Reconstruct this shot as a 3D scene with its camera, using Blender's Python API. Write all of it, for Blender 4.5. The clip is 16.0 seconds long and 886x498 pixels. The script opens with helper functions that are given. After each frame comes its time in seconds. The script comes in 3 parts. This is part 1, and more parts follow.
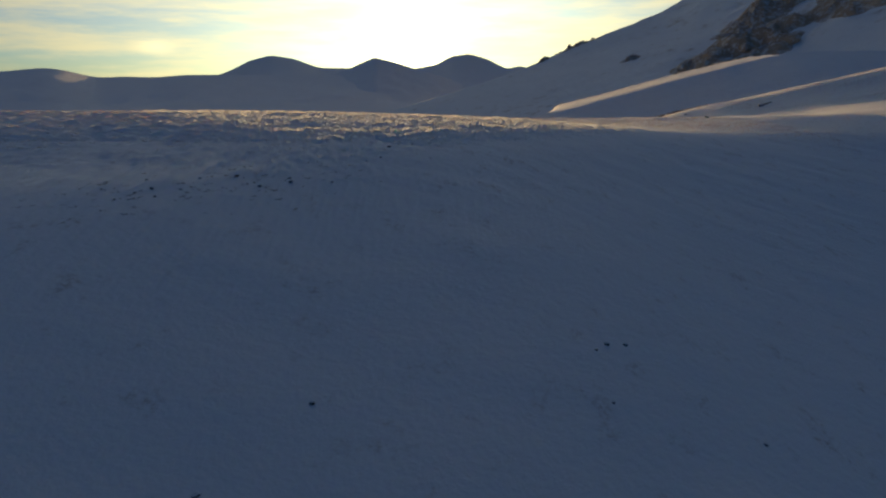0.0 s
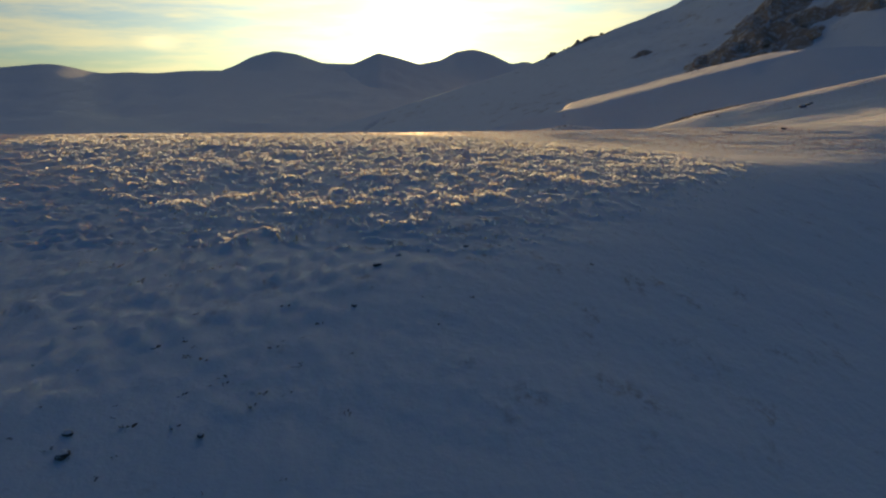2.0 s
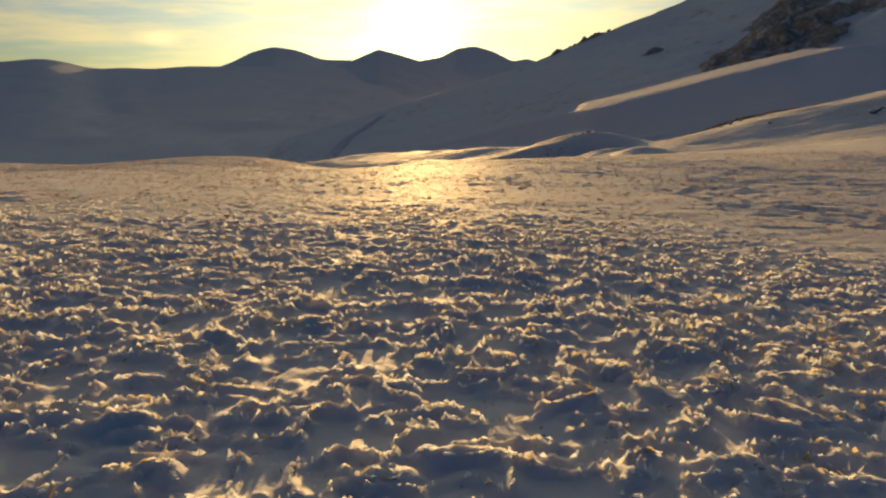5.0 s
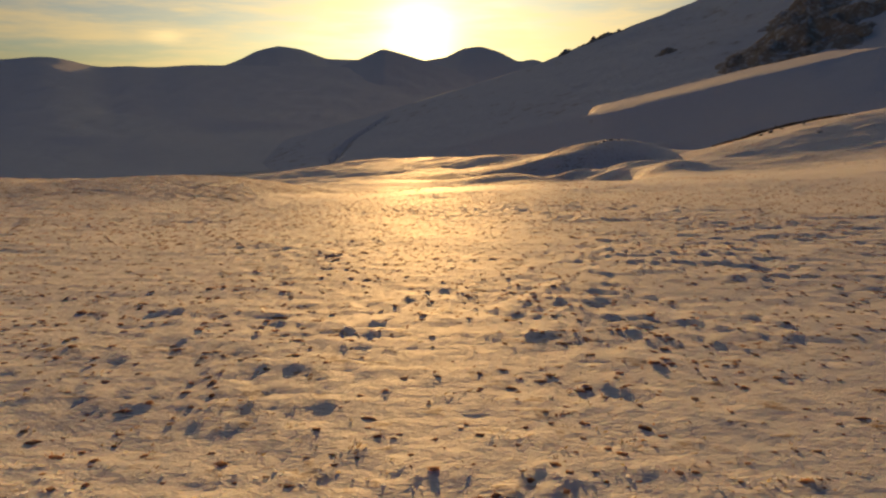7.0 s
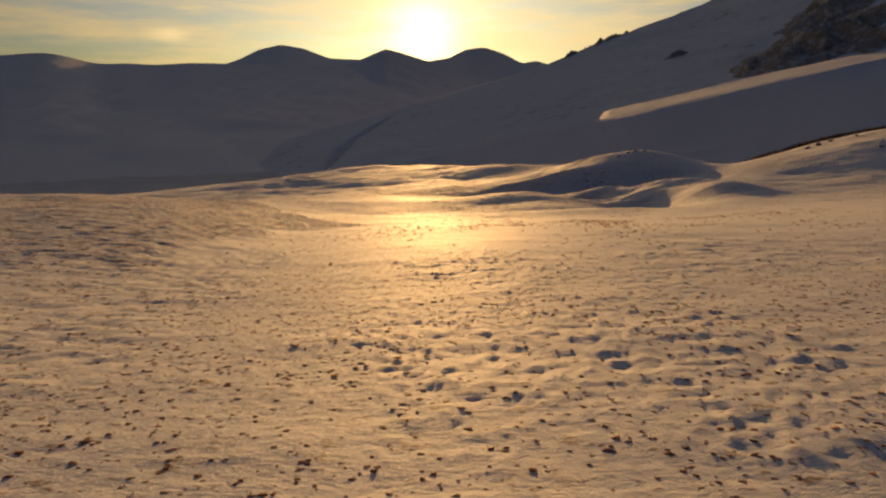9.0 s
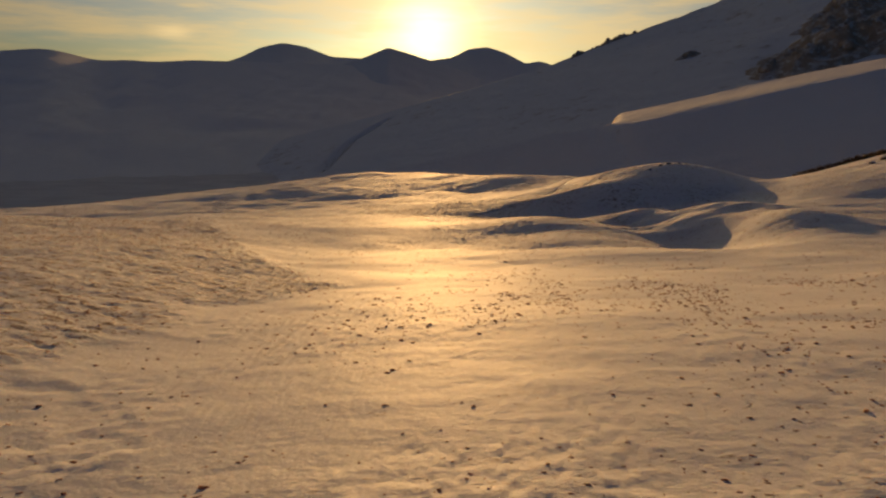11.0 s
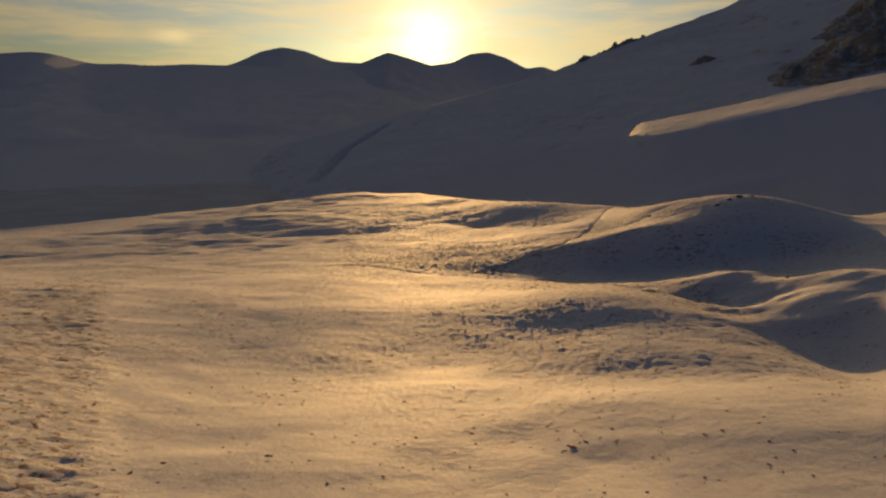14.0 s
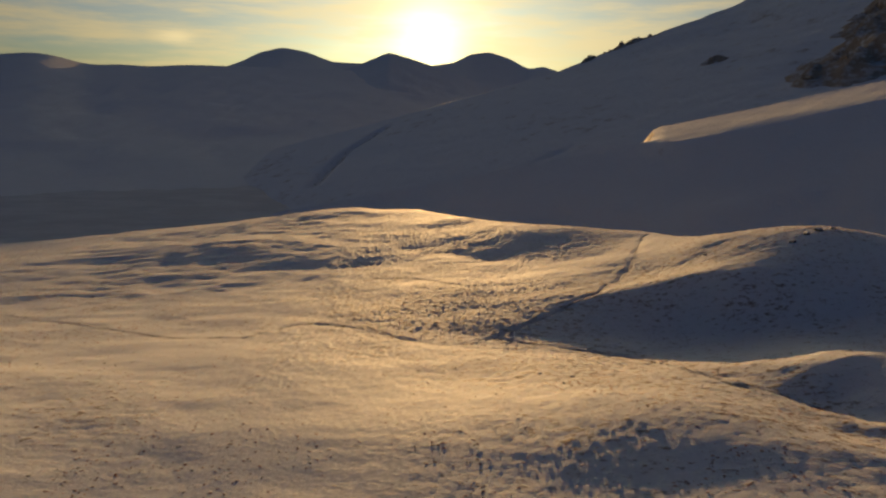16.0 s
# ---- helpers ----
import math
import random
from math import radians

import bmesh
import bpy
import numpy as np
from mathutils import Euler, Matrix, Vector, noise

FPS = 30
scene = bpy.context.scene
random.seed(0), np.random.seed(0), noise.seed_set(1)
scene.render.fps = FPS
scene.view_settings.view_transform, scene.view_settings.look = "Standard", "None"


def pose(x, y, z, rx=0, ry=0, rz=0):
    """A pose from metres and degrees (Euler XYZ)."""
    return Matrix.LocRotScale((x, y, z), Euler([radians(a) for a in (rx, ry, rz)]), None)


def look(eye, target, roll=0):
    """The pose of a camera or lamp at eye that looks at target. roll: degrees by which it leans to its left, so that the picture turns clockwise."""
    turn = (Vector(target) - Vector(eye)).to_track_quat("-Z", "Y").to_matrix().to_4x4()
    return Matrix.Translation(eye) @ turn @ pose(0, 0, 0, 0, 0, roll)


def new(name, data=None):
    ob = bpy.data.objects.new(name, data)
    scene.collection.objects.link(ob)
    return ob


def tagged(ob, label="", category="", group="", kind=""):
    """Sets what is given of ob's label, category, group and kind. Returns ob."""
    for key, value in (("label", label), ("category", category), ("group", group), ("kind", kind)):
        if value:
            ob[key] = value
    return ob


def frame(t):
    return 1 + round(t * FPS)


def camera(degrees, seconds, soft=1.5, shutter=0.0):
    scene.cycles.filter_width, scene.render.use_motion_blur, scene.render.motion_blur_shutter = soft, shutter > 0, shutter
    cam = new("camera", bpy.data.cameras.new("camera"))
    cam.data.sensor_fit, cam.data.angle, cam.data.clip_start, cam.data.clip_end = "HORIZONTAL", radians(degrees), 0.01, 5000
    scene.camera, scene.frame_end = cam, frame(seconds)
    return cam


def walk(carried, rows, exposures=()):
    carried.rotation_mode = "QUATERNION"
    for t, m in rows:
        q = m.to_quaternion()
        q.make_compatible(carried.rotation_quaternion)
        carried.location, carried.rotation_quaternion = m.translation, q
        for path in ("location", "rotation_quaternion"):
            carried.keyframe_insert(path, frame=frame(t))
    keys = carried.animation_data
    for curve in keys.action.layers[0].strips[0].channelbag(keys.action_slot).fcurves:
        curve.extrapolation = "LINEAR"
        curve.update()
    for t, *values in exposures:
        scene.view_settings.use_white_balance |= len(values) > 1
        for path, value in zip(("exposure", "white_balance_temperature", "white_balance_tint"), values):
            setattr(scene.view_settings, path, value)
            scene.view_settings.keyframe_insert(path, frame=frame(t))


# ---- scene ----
# ---- camera and its flight: seconds, x, y, z, heading, tilt, lean ----
cam = camera(73.7, 16.0, soft=2.3)
PATH = [
    (0.0, 0.07, -0.00, -0.01, -1.77, -15.15, 0.97),
    (0.5, -0.04, 3.80, 0.22, -1.91, -15.10, 0.94),
    (1.0, -0.15, 7.59, 0.45, -1.71, -15.27, 0.93),
    (1.5, -0.27, 11.39, 0.70, -1.57, -15.41, 1.11),
    (2.0, -0.38, 15.19, 0.94, -1.38, -15.55, 0.97),
    (2.5, -0.51, 19.00, 1.16, -1.25, -15.67, 0.71),
    (3.0, -0.65, 22.81, 1.35, -1.10, -15.73, 0.40),
    (3.5, -0.82, 26.63, 1.50, -1.15, -15.67, 0.19),
    (4.0, -1.02, 30.45, 1.59, -1.26, -15.65, 0.40),
    (4.5, -1.20, 34.27, 1.60, -1.28, -15.70, 0.66),
    (5.0, -1.35, 38.06, 1.57, -1.42, -15.82, 0.71),
    (7.5, -1.25, 57.81, 1.97, -0.94, -15.81, 0.30),
    (8.0, -1.21, 61.91, 2.00, -0.92, -15.68, 0.17),
    (8.5, -1.19, 66.02, 2.01, -0.93, -15.77, -0.05),
    (9.0, -1.16, 70.17, 2.03, -0.96, -15.74, -0.23),
    (11.5, -1.14, 91.50, 2.12, -0.79, -15.78, -0.86),
    (12.0, -1.15, 95.78, 2.17, -0.76, -15.69, -0.97),
    (12.5, -1.17, 100.05, 2.21, -0.86, -15.60, -1.02),
    (13.0, -1.19, 104.34, 2.26, -0.92, -15.52, -0.98),
    (13.5, -1.19, 108.62, 2.32, -0.98, -15.48, -0.95),
    (14.0, -1.19, 112.91, 2.39, -0.88, -15.32, -0.95),
    (14.5, -1.19, 117.19, 2.48, -0.79, -15.33, -1.0),
    (15.0, -1.18, 121.50, 2.60, -0.75, -15.32, -0.90),
    (15.5, -1.18, 125.82, 2.77, -0.82, -15.38, -0.88),
    (16.0, -1.17, 130.16, 2.95, -0.75, -15.30, -0.88),
]
EXPOSURE = [(0.0, 0.18, 6700, 4), (2.0, 0.18, 6700, 3), (3.5, 0.3, 6900, 2), (5.0, 0.12, 8000, 5), (8.0, -0.34, 9000, 18), (12.0, -0.65, 8700, 17), (14.0, -0.6, 8300, 14), (16.0, -0.5, 7600, 11)]  # seconds, stops, kelvin, tint
walk(cam, [(t, pose(x, y, z, 90 + tilt, 0, yaw) @ pose(0, 0, 0, 0, 0, -lean)) for t, x, y, z, yaw, tilt, lean in PATH], EXPOSURE)
# ---- end of the flight ----

# ---- light: a low winter sun over the mountains and a clear blue sky with thin cloud ----
SUN_AZ, SUN_EL = -0.77, 4.2  # degrees right of straight ahead, and above the horizon
SUN_DIR = Vector((math.sin(radians(SUN_AZ)) * math.cos(radians(SUN_EL)), math.cos(radians(SUN_AZ)) * math.cos(radians(SUN_EL)), math.sin(radians(SUN_EL))))
sun_data = bpy.data.lights.new("sun", "SUN")
sun_data.energy, sun_data.angle, sun_data.color = 5.0, radians(0.8), (1.0, 0.625, 0.275)
sun = new("sun", sun_data)
sun.matrix_world = look(SUN_DIR * 900, (0, 0, 0))


class Graph:
    """A short hand for node trees."""

    def __init__(self, tree):
        self.tree = tree
        tree.nodes.clear()

    def add(self, kind, **given):
        node = self.tree.nodes.new(kind)
        for key, value in given.items():
            if key in node.inputs:
                self.put(node.inputs[key], value)
            else:
                setattr(node, key, value)
        return node

    def put(self, socket, value):
        if isinstance(value, bpy.types.NodeSocket):
            self.tree.links.new(value, socket)
        else:
            socket.default_value = value

    def math(self, how, a, b=0.0, c=0.0, clamp=False):
        node = self.tree.nodes.new("ShaderNodeMath")
        node.operation, node.use_clamp = how, clamp
        for socket, value in zip(node.inputs, (a, b, c)):
            self.put(socket, value)
        return node.outputs[0]

    def vector(self, how, a, b=(0, 0, 0)):
        node = self.tree.nodes.new("ShaderNodeVectorMath")
        node.operation = how
        self.put(node.inputs[0], a)
        self.put(node.inputs[1], b)
        return node.outputs["Value"] if how in ("DOT_PRODUCT", "LENGTH", "DISTANCE") else node.outputs[0]

    def mix(self, fac, a, b, how="MIX"):
        node = self.tree.nodes.new("ShaderNodeMix")
        node.data_type, node.blend_type, node.clamp_factor = "RGBA", how, True
        self.put(node.inputs[0], fac)
        for socket, value in ((node.inputs[6], a), (node.inputs[7], b)):
            self.put(socket, (*value, 1.0) if isinstance(value, tuple) and len(value) == 3 else value)
        return node.outputs[2]

    def ramp(self, fac, low, high):
        node = self.tree.nodes.new("ShaderNodeMapRange")
        node.interpolation_type = "SMOOTHSTEP"
        for key, value in (("Value", fac), ("From Min", low), ("From Max", high)):
            self.put(node.inputs[key], value)
        return node.outputs[0]

    def noise(self, where, scale, detail=4.0, rough=0.55, stretch=None):
        if stretch:
            where = self.vector("MULTIPLY", where, stretch)
        node = self.tree.nodes.new("ShaderNodeTexNoise")
        for key, value in (("Vector", where), ("Scale", scale), ("Detail", detail), ("Roughness", rough)):
            self.put(node.inputs[key], value)
        return node.outputs["Fac"]


world = bpy.data.worlds.new("winter_sky")
scene.world = world
world.use_nodes = True
g = Graph(world.node_tree)
sky = g.add("ShaderNodeTexSky", sky_type="NISHITA", sun_disc=False, sun_elevation=radians(SUN_EL), sun_rotation=radians(SUN_AZ),
            altitude=900.0, air_density=1.0, dust_density=1.6, ozone_density=2.5)
way = g.vector("NORMALIZE", g.add("ShaderNodeTexCoord").outputs["Generated"])
towards = g.math("MAXIMUM", g.vector("DOT_PRODUCT", way, tuple(SUN_DIR)), 0.0)
# thin high cloud drawn out sideways
cloud = g.noise(way, 4.5, 7.0, 0.62, (1.0, 1.0, 8.0))
cloud = g.ramp(cloud, 0.36, 0.68)
lit = g.math("POWER", towards, 3.0)
cloud_light = g.mix(lit, (0.16, 0.22, 0.32), (14.0, 11.4, 6.2))
clear = g.mix(1.0, sky.outputs[0], (0.53, 0.96, 1.62), "MULTIPLY")
colour = g.mix(g.math("MULTIPLY", cloud, 0.7), clear, cloud_light)
# the glow of the air round the sun, and the mock sun 22 degrees beside it
glow = g.math("ADD", g.math("MULTIPLY", g.math("POWER", towards, 160.0), 5.0), g.math("MULTIPLY", g.math("POWER", towards, 750.0), 34.0))
colour = g.mix(1.0, colour, g.mix(1.0, (1.0, 0.87, 0.52), g.add("ShaderNodeCombineColor", Red=glow, Green=glow, Blue=glow).outputs[0], "MULTIPLY"), "ADD")
haze = g.math("MULTIPLY", g.math("POWER", towards, 7.0), 9.0)
colour = g.mix(1.0, colour, g.mix(1.0, (1.0, 0.89, 0.52), g.add("ShaderNodeCombineColor", Red=haze, Green=haze, Blue=haze).outputs[0], "MULTIPLY"), "ADD")
dog_az, dog_el = radians(SUN_AZ - 21.9), radians(3.75)
dog_dir = (math.sin(dog_az) * math.cos(dog_el), math.cos(dog_az) * math.cos(dog_el), math.sin(dog_el))
off = g.vector("LENGTH", g.vector("MULTIPLY", g.vector("SUBTRACT", way, dog_dir), (1.0, 1.0, 2.3)))
dog = g.math("MULTIPLY", g.math("POWER", g.ramp(off, 0.055, 0.0), 2.0), g.math("MULTIPLY_ADD", cloud, 3.5, 0.8))
colour = g.mix(1.0, colour, g.mix(1.0, (1.0, 0.78, 0.40), g.add("ShaderNodeCombineColor", Red=dog, Green=dog, Blue=dog).outputs[0], "MULTIPLY"), "ADD")
g.tree.links.new(g.add("ShaderNodeBackground", Color=colour, Strength=0.062).outputs[0], g.add("ShaderNodeOutputWorld").inputs[0])


# ---- materials ----
def material(name, build):
    made = bpy.data.materials.new(name)
    made.use_nodes = True
    graph = Graph(made.node_tree)
    out = graph.add("ShaderNodeOutputMaterial")
    shader = graph.add("ShaderNodeBsdfPrincipled")
    graph.tree.links.new(shader.outputs[0], out.inputs[0])
    where = graph.add("ShaderNodeNewGeometry").outputs["Position"]
    build(graph, shader, where)
    return made


def relief(graph, shader, height, strength, distance):
    bump = graph.add("ShaderNodeBump", Height=height, Strength=strength, Distance=distance)
    graph.put(shader.inputs["Normal"], bump.outputs[0])


def snow_field(graph, shader, where):
    """Wind-packed snow, with dry grass showing through where it is thin."""
    broad = graph.noise(where, 0.06, 3.0)
    patch = graph.noise(where, 0.9, 6.0, 0.65)
    speck = graph.noise(where, 7.0, 4.0, 0.7)
    snow = graph.mix(broad, (0.80, 0.81, 0.83), (0.88, 0.88, 0.88))
    grass = graph.mix(speck, (0.17, 0.10, 0.06), (0.36, 0.24, 0.14))
    thin = graph.math("MULTIPLY", graph.ramp(patch, 0.54, 0.72), graph.ramp(speck, 0.42, 0.62))
    thin = graph.math("MULTIPLY", thin, graph.math("MULTIPLY_ADD", graph.ramp(broad, 0.35, 0.62), 0.5, 0.3))
    # withered turf pricking through where the cover is thin, in short strokes laid across the wind
    cover = graph.add("ShaderNodeAttribute", attribute_name="turf").outputs["Fac"]
    stroke = graph.noise(where, 2.3, 6.0, 0.7, (0.6, 1.2, 1.0))
    level = graph.math("MULTIPLY_ADD", cover, -0.13, 0.63)
    flecks = graph.ramp(stroke, level, graph.math("ADD", level, 0.12))
    thin = graph.math("MAXIMUM", thin, graph.math("MULTIPLY", flecks, graph.math("MULTIPLY", graph.ramp(cover, 0.02, 0.3), 0.85)))
    # the valley floor far below is darkened in its colour, in streaks, as shade
    deep = graph.ramp(graph.add("ShaderNodeSeparateXYZ", Vector=where).outputs[2], -38.0, -62.0)
    valley_shade = graph.ramp(graph.noise(where, 0.03, 7.0, 0.7, (1.0, 2.5, 1.0)), 0.36, 0.62)
    thin = graph.math("MAXIMUM", thin, graph.math("MULTIPLY", deep, graph.math("MULTIPLY_ADD", valley_shade, 0.16, 0.20)))
    # down there the grass colour turns blue grey, like ground in shade
    grass = graph.mix(deep, grass, (0.17, 0.18, 0.20))
    graph.put(shader.inputs["Base Color"], graph.mix(thin, snow, grass))
    graph.put(shader.inputs["Roughness"], graph.math("MULTIPLY_ADD", speck, 0.2, 0.605))
    graph.put(shader.inputs["Specular IOR Level"], graph.math("SUBTRACT", graph.math("MULTIPLY_ADD", deep, -0.8, 0.85), graph.math("MULTIPLY", cover, 0.6), clamp=True))
    graph.put(shader.inputs["Subsurface Weight"], 0.45)
    graph.put(shader.inputs["Subsurface Radius"], (0.09, 0.07, 0.055))
    graph.put(shader.inputs["Subsurface Scale"], 1.0)
    height = graph.math("ADD", graph.math("MULTIPLY", graph.noise(where, 3.0, 5.0, 0.6), 0.07), graph.math("MULTIPLY", speck, 0.025))
    height = graph.math("ADD", height, graph.math("MULTIPLY", graph.math("MULTIPLY", stroke, cover), 0.45))
    relief(graph, shader, height, 0.42, 1.0)


def snow_rock(graph, shader, where, share=0.5):
    """A mountainside: snow with rock and heath where it is steep or blown bare."""
    broad = graph.noise(where, 0.010, 5.0, 0.6)
    fine = graph.noise(where, 0.09, 7.0, 0.7)
    grain = graph.noise(where, 0.6, 4.0, 0.7)
    flat = graph.add("ShaderNodeSeparateXYZ", Vector=graph.add("ShaderNodeNewGeometry").outputs["Normal"]).outputs[2]
    steep = graph.ramp(flat, 0.90, 0.70)
    bare = graph.math("ADD", graph.math("MULTIPLY", steep, 0.30), graph.math("MULTIPLY", broad, 0.30))
    bare = graph.math("ADD", bare, graph.math("MULTIPLY", fine, 0.62))
    bare = graph.ramp(bare, share, share + 0.18)
    snow = graph.mix(fine, (0.82, 0.84, 0.87), (0.91, 0.92, 0.93))
    rock = graph.mix(grain, (0.28, 0.22, 0.175), (0.50, 0.41, 0.33))
    graph.put(shader.inputs["Base Color"], graph.mix(bare, snow, rock))
    graph.put(shader.inputs["Roughness"], 0.8)
    graph.put(shader.inputs["Specular IOR Level"], 0.2)
    relief(graph, shader, graph.math("ADD", fine, graph.math("MULTIPLY", grain, 0.15)), 0.6, 2.0)


def crag_rock(graph, shader, where):
    """Brown broken rock with heath on it and snow lying on its ledges."""
    broad, fine = graph.noise(where, 0.05, 5.0, 0.6), graph.noise(where, 0.45, 7.0, 0.7)
    up = graph.add("ShaderNodeSeparateXYZ", Vector=graph.add("ShaderNodeNewGeometry").outputs["Normal"]).outputs[2]
    rock = graph.mix(broad, (0.36, 0.25, 0.17), (0.55, 0.41, 0.30))
    rock = graph.mix(graph.ramp(fine, 0.5, 0.75), rock, (0.52, 0.43, 0.33))
    ledge = graph.ramp(graph.math("ADD", up, graph.math("MULTIPLY", fine, 0.35)), 1.0, 1.2)
    ledge = graph.math("MAXIMUM", ledge, graph.math("MULTIPLY", graph.ramp(graph.noise(where, 0.22, 6.0, 0.7), 0.48, 0.62), 0.75))
    graph.put(shader.inputs["Base Color"], graph.mix(ledge, rock, (0.78, 0.79, 0.81)))
    graph.put(shader.inputs["Roughness"], 0.9)
    relief(graph, shader, graph.math("ADD", fine, broad), 0.8, 1.5)


CRAG = material("brown_crag", crag_rock)
SNOW = material("wind_packed_snow", snow_field)
HILL = material("snowy_rock_hillside", lambda g, s, w: snow_rock(g, s, w, 0.495))
FAR = material("far_snowy_mountain", lambda g, s, w: snow_rock(g, s, w, 0.64))


# ---- the shape of the land ----
def hashed(i, j, seed):
    n = (i * 374761393 + j * 668265263 + seed * 1274126177) & 0x7FFFFFFF
    n = ((n ^ (n >> 13)) * 1103515245 + 12345) & 0x7FFFFFFF
    n = ((n ^ (n >> 15)) * 668265263) & 0x7FFFFFFF
    return (n ^ (n >> 12)) / float(0x7FFFFFFF)


def waves(x, y, size, seed, octaves=1, gain=0.5):
    """Soft noise from -1 to 1, with lumps of the given size in metres."""
    total, strength, norm = 0.0, 1.0, 0.0
    for k in range(octaves):
        u, v = x / size * 2.03 ** k + 17.3 * k, y / size * 2.03 ** k - 9.1 * k
        i, j = np.floor(u).astype(np.int64), np.floor(v).astype(np.int64)
        a, b = u - i, v - j
        a, b = a * a * a * (a * (6 * a - 15) + 10), b * b * b * (b * (6 * b - 15) + 10)
        low = hashed(i, j, seed + k) * (1 - a) + hashed(i + 1, j, seed + k) * a
        high = hashed(i, j + 1, seed + k) * (1 - a) + hashed(i + 1, j + 1, seed + k) * a
        total, norm = total + strength * (2 * (low * (1 - b) + high * b) - 1), norm + strength
        strength *= gain
    return total / norm


def hummocks(x, y, size, seed, fill=0.62):
    """Scattered rounded humps of uneven height, from 0 to 1."""
    u, v = x / size, y / size
    i, j = np.floor(u).astype(np.int64), np.floor(v).astype(np.int64)
    best = np.zeros_like(u)
    for di in (-1, 0, 1):
        for dj in (-1, 0, 1):
            ci, cj = i + di, j + dj
            px, py = ci + 0.1 + 0.8 * hashed(ci, cj, seed), cj + 0.1 + 0.8 * hashed(ci, cj, seed + 1)
            tall = 0.25 + 0.75 * hashed(ci, cj, seed + 2)
            reach = fill * (0.7 + 0.5 * hashed(ci, cj, seed + 3))
            d2 = ((u - px) ** 2 + (v - py) ** 2) / reach ** 2
            best = np.maximum(best, tall * np.clip(1 - d2, 0, 1) ** 0.8)
    return best


def bell(x, y, cx, cy, sx, sy, turn=0.0):
    """A smooth hump of height one, long axis turned by some degrees."""
    c, s = math.cos(radians(turn)), math.sin(radians(turn))
    u, v = (x - cx) * c + (y - cy) * s, -(x - cx) * s + (y - cy) * c
    return np.exp(-0.5 * ((u / sx) ** 2 + (v / sy) ** 2))


def ease(a, b, v):
    w = np.clip((v - a) / (b - a), 0, 1)
    return w * w * (3 - 2 * w)


def spline(knots, column, v, soft=5.0):
    """One column of a table against its first, rounded off over soft metres."""
    line = np.arange(-140.0, 720.0, 1.0)
    raw = np.interp(line, [k[0] for k in knots], [k[column] for k in knots])
    w = np.exp(-0.5 * (np.arange(-20, 21) / soft) ** 2)
    raw = np.convolve(np.pad(raw, 20, mode="edge"), w / w.sum(), mode="valid")
    return np.interp(v, line, raw)


# the long section of the hillside: distance, height, rise per metre to the left, rise per metre to the right
SECTION = [
    (-120, -1.95, 0.00, -0.08), (20, -1.95, 0.0, -0.09), (28, -1.95, 0.01, -0.10), (34, -1.72, 0.015, -0.10), (42, -1.5, 0.02, -0.09), (51, -2.05, 0.02, -0.08), (64, -2.7, 0.01, -0.05),
    (80, -3.95, -0.01, 0.00), (95, -5.8, -0.02, 0.01), (110, -7.9, 0.00, 0.03), (125, -10.9, 0.03, 0.04),
    (145, -15.3, 0.06, 0.06), (160, -16.7, 0.04, 0.08), (178, -18.7, -0.03, 0.125), (195, -20.3, -0.06, 0.12), (212, -21.0, -0.07, 0.06), (228, -20.7, -0.14, -0.02), (246, -19.9, -0.22, -0.08),
    (257, -22.6, -0.24, -0.04), (278, -36.0, -0.14, 0.02),
    (305, -55.0, -0.02, 0.0), (345, -74.0, 0.0, 0.0), (700, -77.0, 0.0, 0.0),
]
# hollows in it: middle, height, long and short radius, turn
HOLLOWS = [
    (-13, 118, -0.9, 5, 22, 6), (28, 151, -2.6, 4.5, 7, 0), (24, 163, -1.0, 5, 3.5, 0), (36, 166, -0.8, 9, 4, -10), (36, 171, -0.8, 6, 3.5, 0),
    (44, 176, -1.7, 7.5, 6, 0), (29, 177, -1.7, 13, 4.5, 8), (20, 180.5, -1.3, 9, 5, 10), (23, 192, -0.9, 4.5, 4.5, 0), (57, 192, -0.8, 5, 7, 0),
    (60, 194, -1.5, 8, 9, 0), (70, 206, -1.6, 9, 8, 0), (1, 231, -0.55, 6, 4, 0), (-5, 256, -1.3, 12, 12, 0),
]
# humps on the near field and round the hollow: middle, height, long and short radius, turn
NEAR_KNOLLS = [
    (-28, 120, 1.4, 10, 14, 0), (11, 139.2, 0.6, 12, 3.2, -3), (36, 145, 0.9, 9, 7, 0), (13.5, 149, 0.52, 4.4, 2.4, -4), (38.2, 149.5, 1.75, 4.6, 3.8, 0),
    (30, 156.5, 0.8, 3.5, 3, -20), (-6, 158.0, 0.55, 9, 5, 0), (11.5, 159.5, 1.5, 6.5, 4.6, -4), (38, 160, 0.8, 8, 5, 5), (33, 163, 0.8, 6, 1.6, -24),
    (28.5, 169, 0.9, 4.5, 2.6, 12), (-10, 172, 0.95, 9.5, 9, -10),
]
# knolls beyond the footpath and on the far brow: middle, height, long and short radius, turn
FAR_KNOLLS = [
    (25.5, 183.8, 1.15, 7, 2.8, -6), (27, 185.5, 0.9, 7, 2.8, -8), (37, 193, 3.6, 12, 7, 8), (-2, 196, 0.5, 9, 8, 0), (31, 206, 0.9, 5, 5, 0),
    (30, 217, 4.2, 17, 9, -25), (-40, 226, 1.0, 12, 5, -10), (-28, 264, 0.9, 12, 10, 0),
]


def brink(x):
    """Where the shaded slope meets the sunlit top."""
    return np.interp(x, [-69, -9, 0, 5, 8, 12, 16.7, 28, 48, 86], [-2.0, 19.05, 26.7, 30.7, 33.6, 38.2, 43.2, 51.0, 61.0, 72.0])


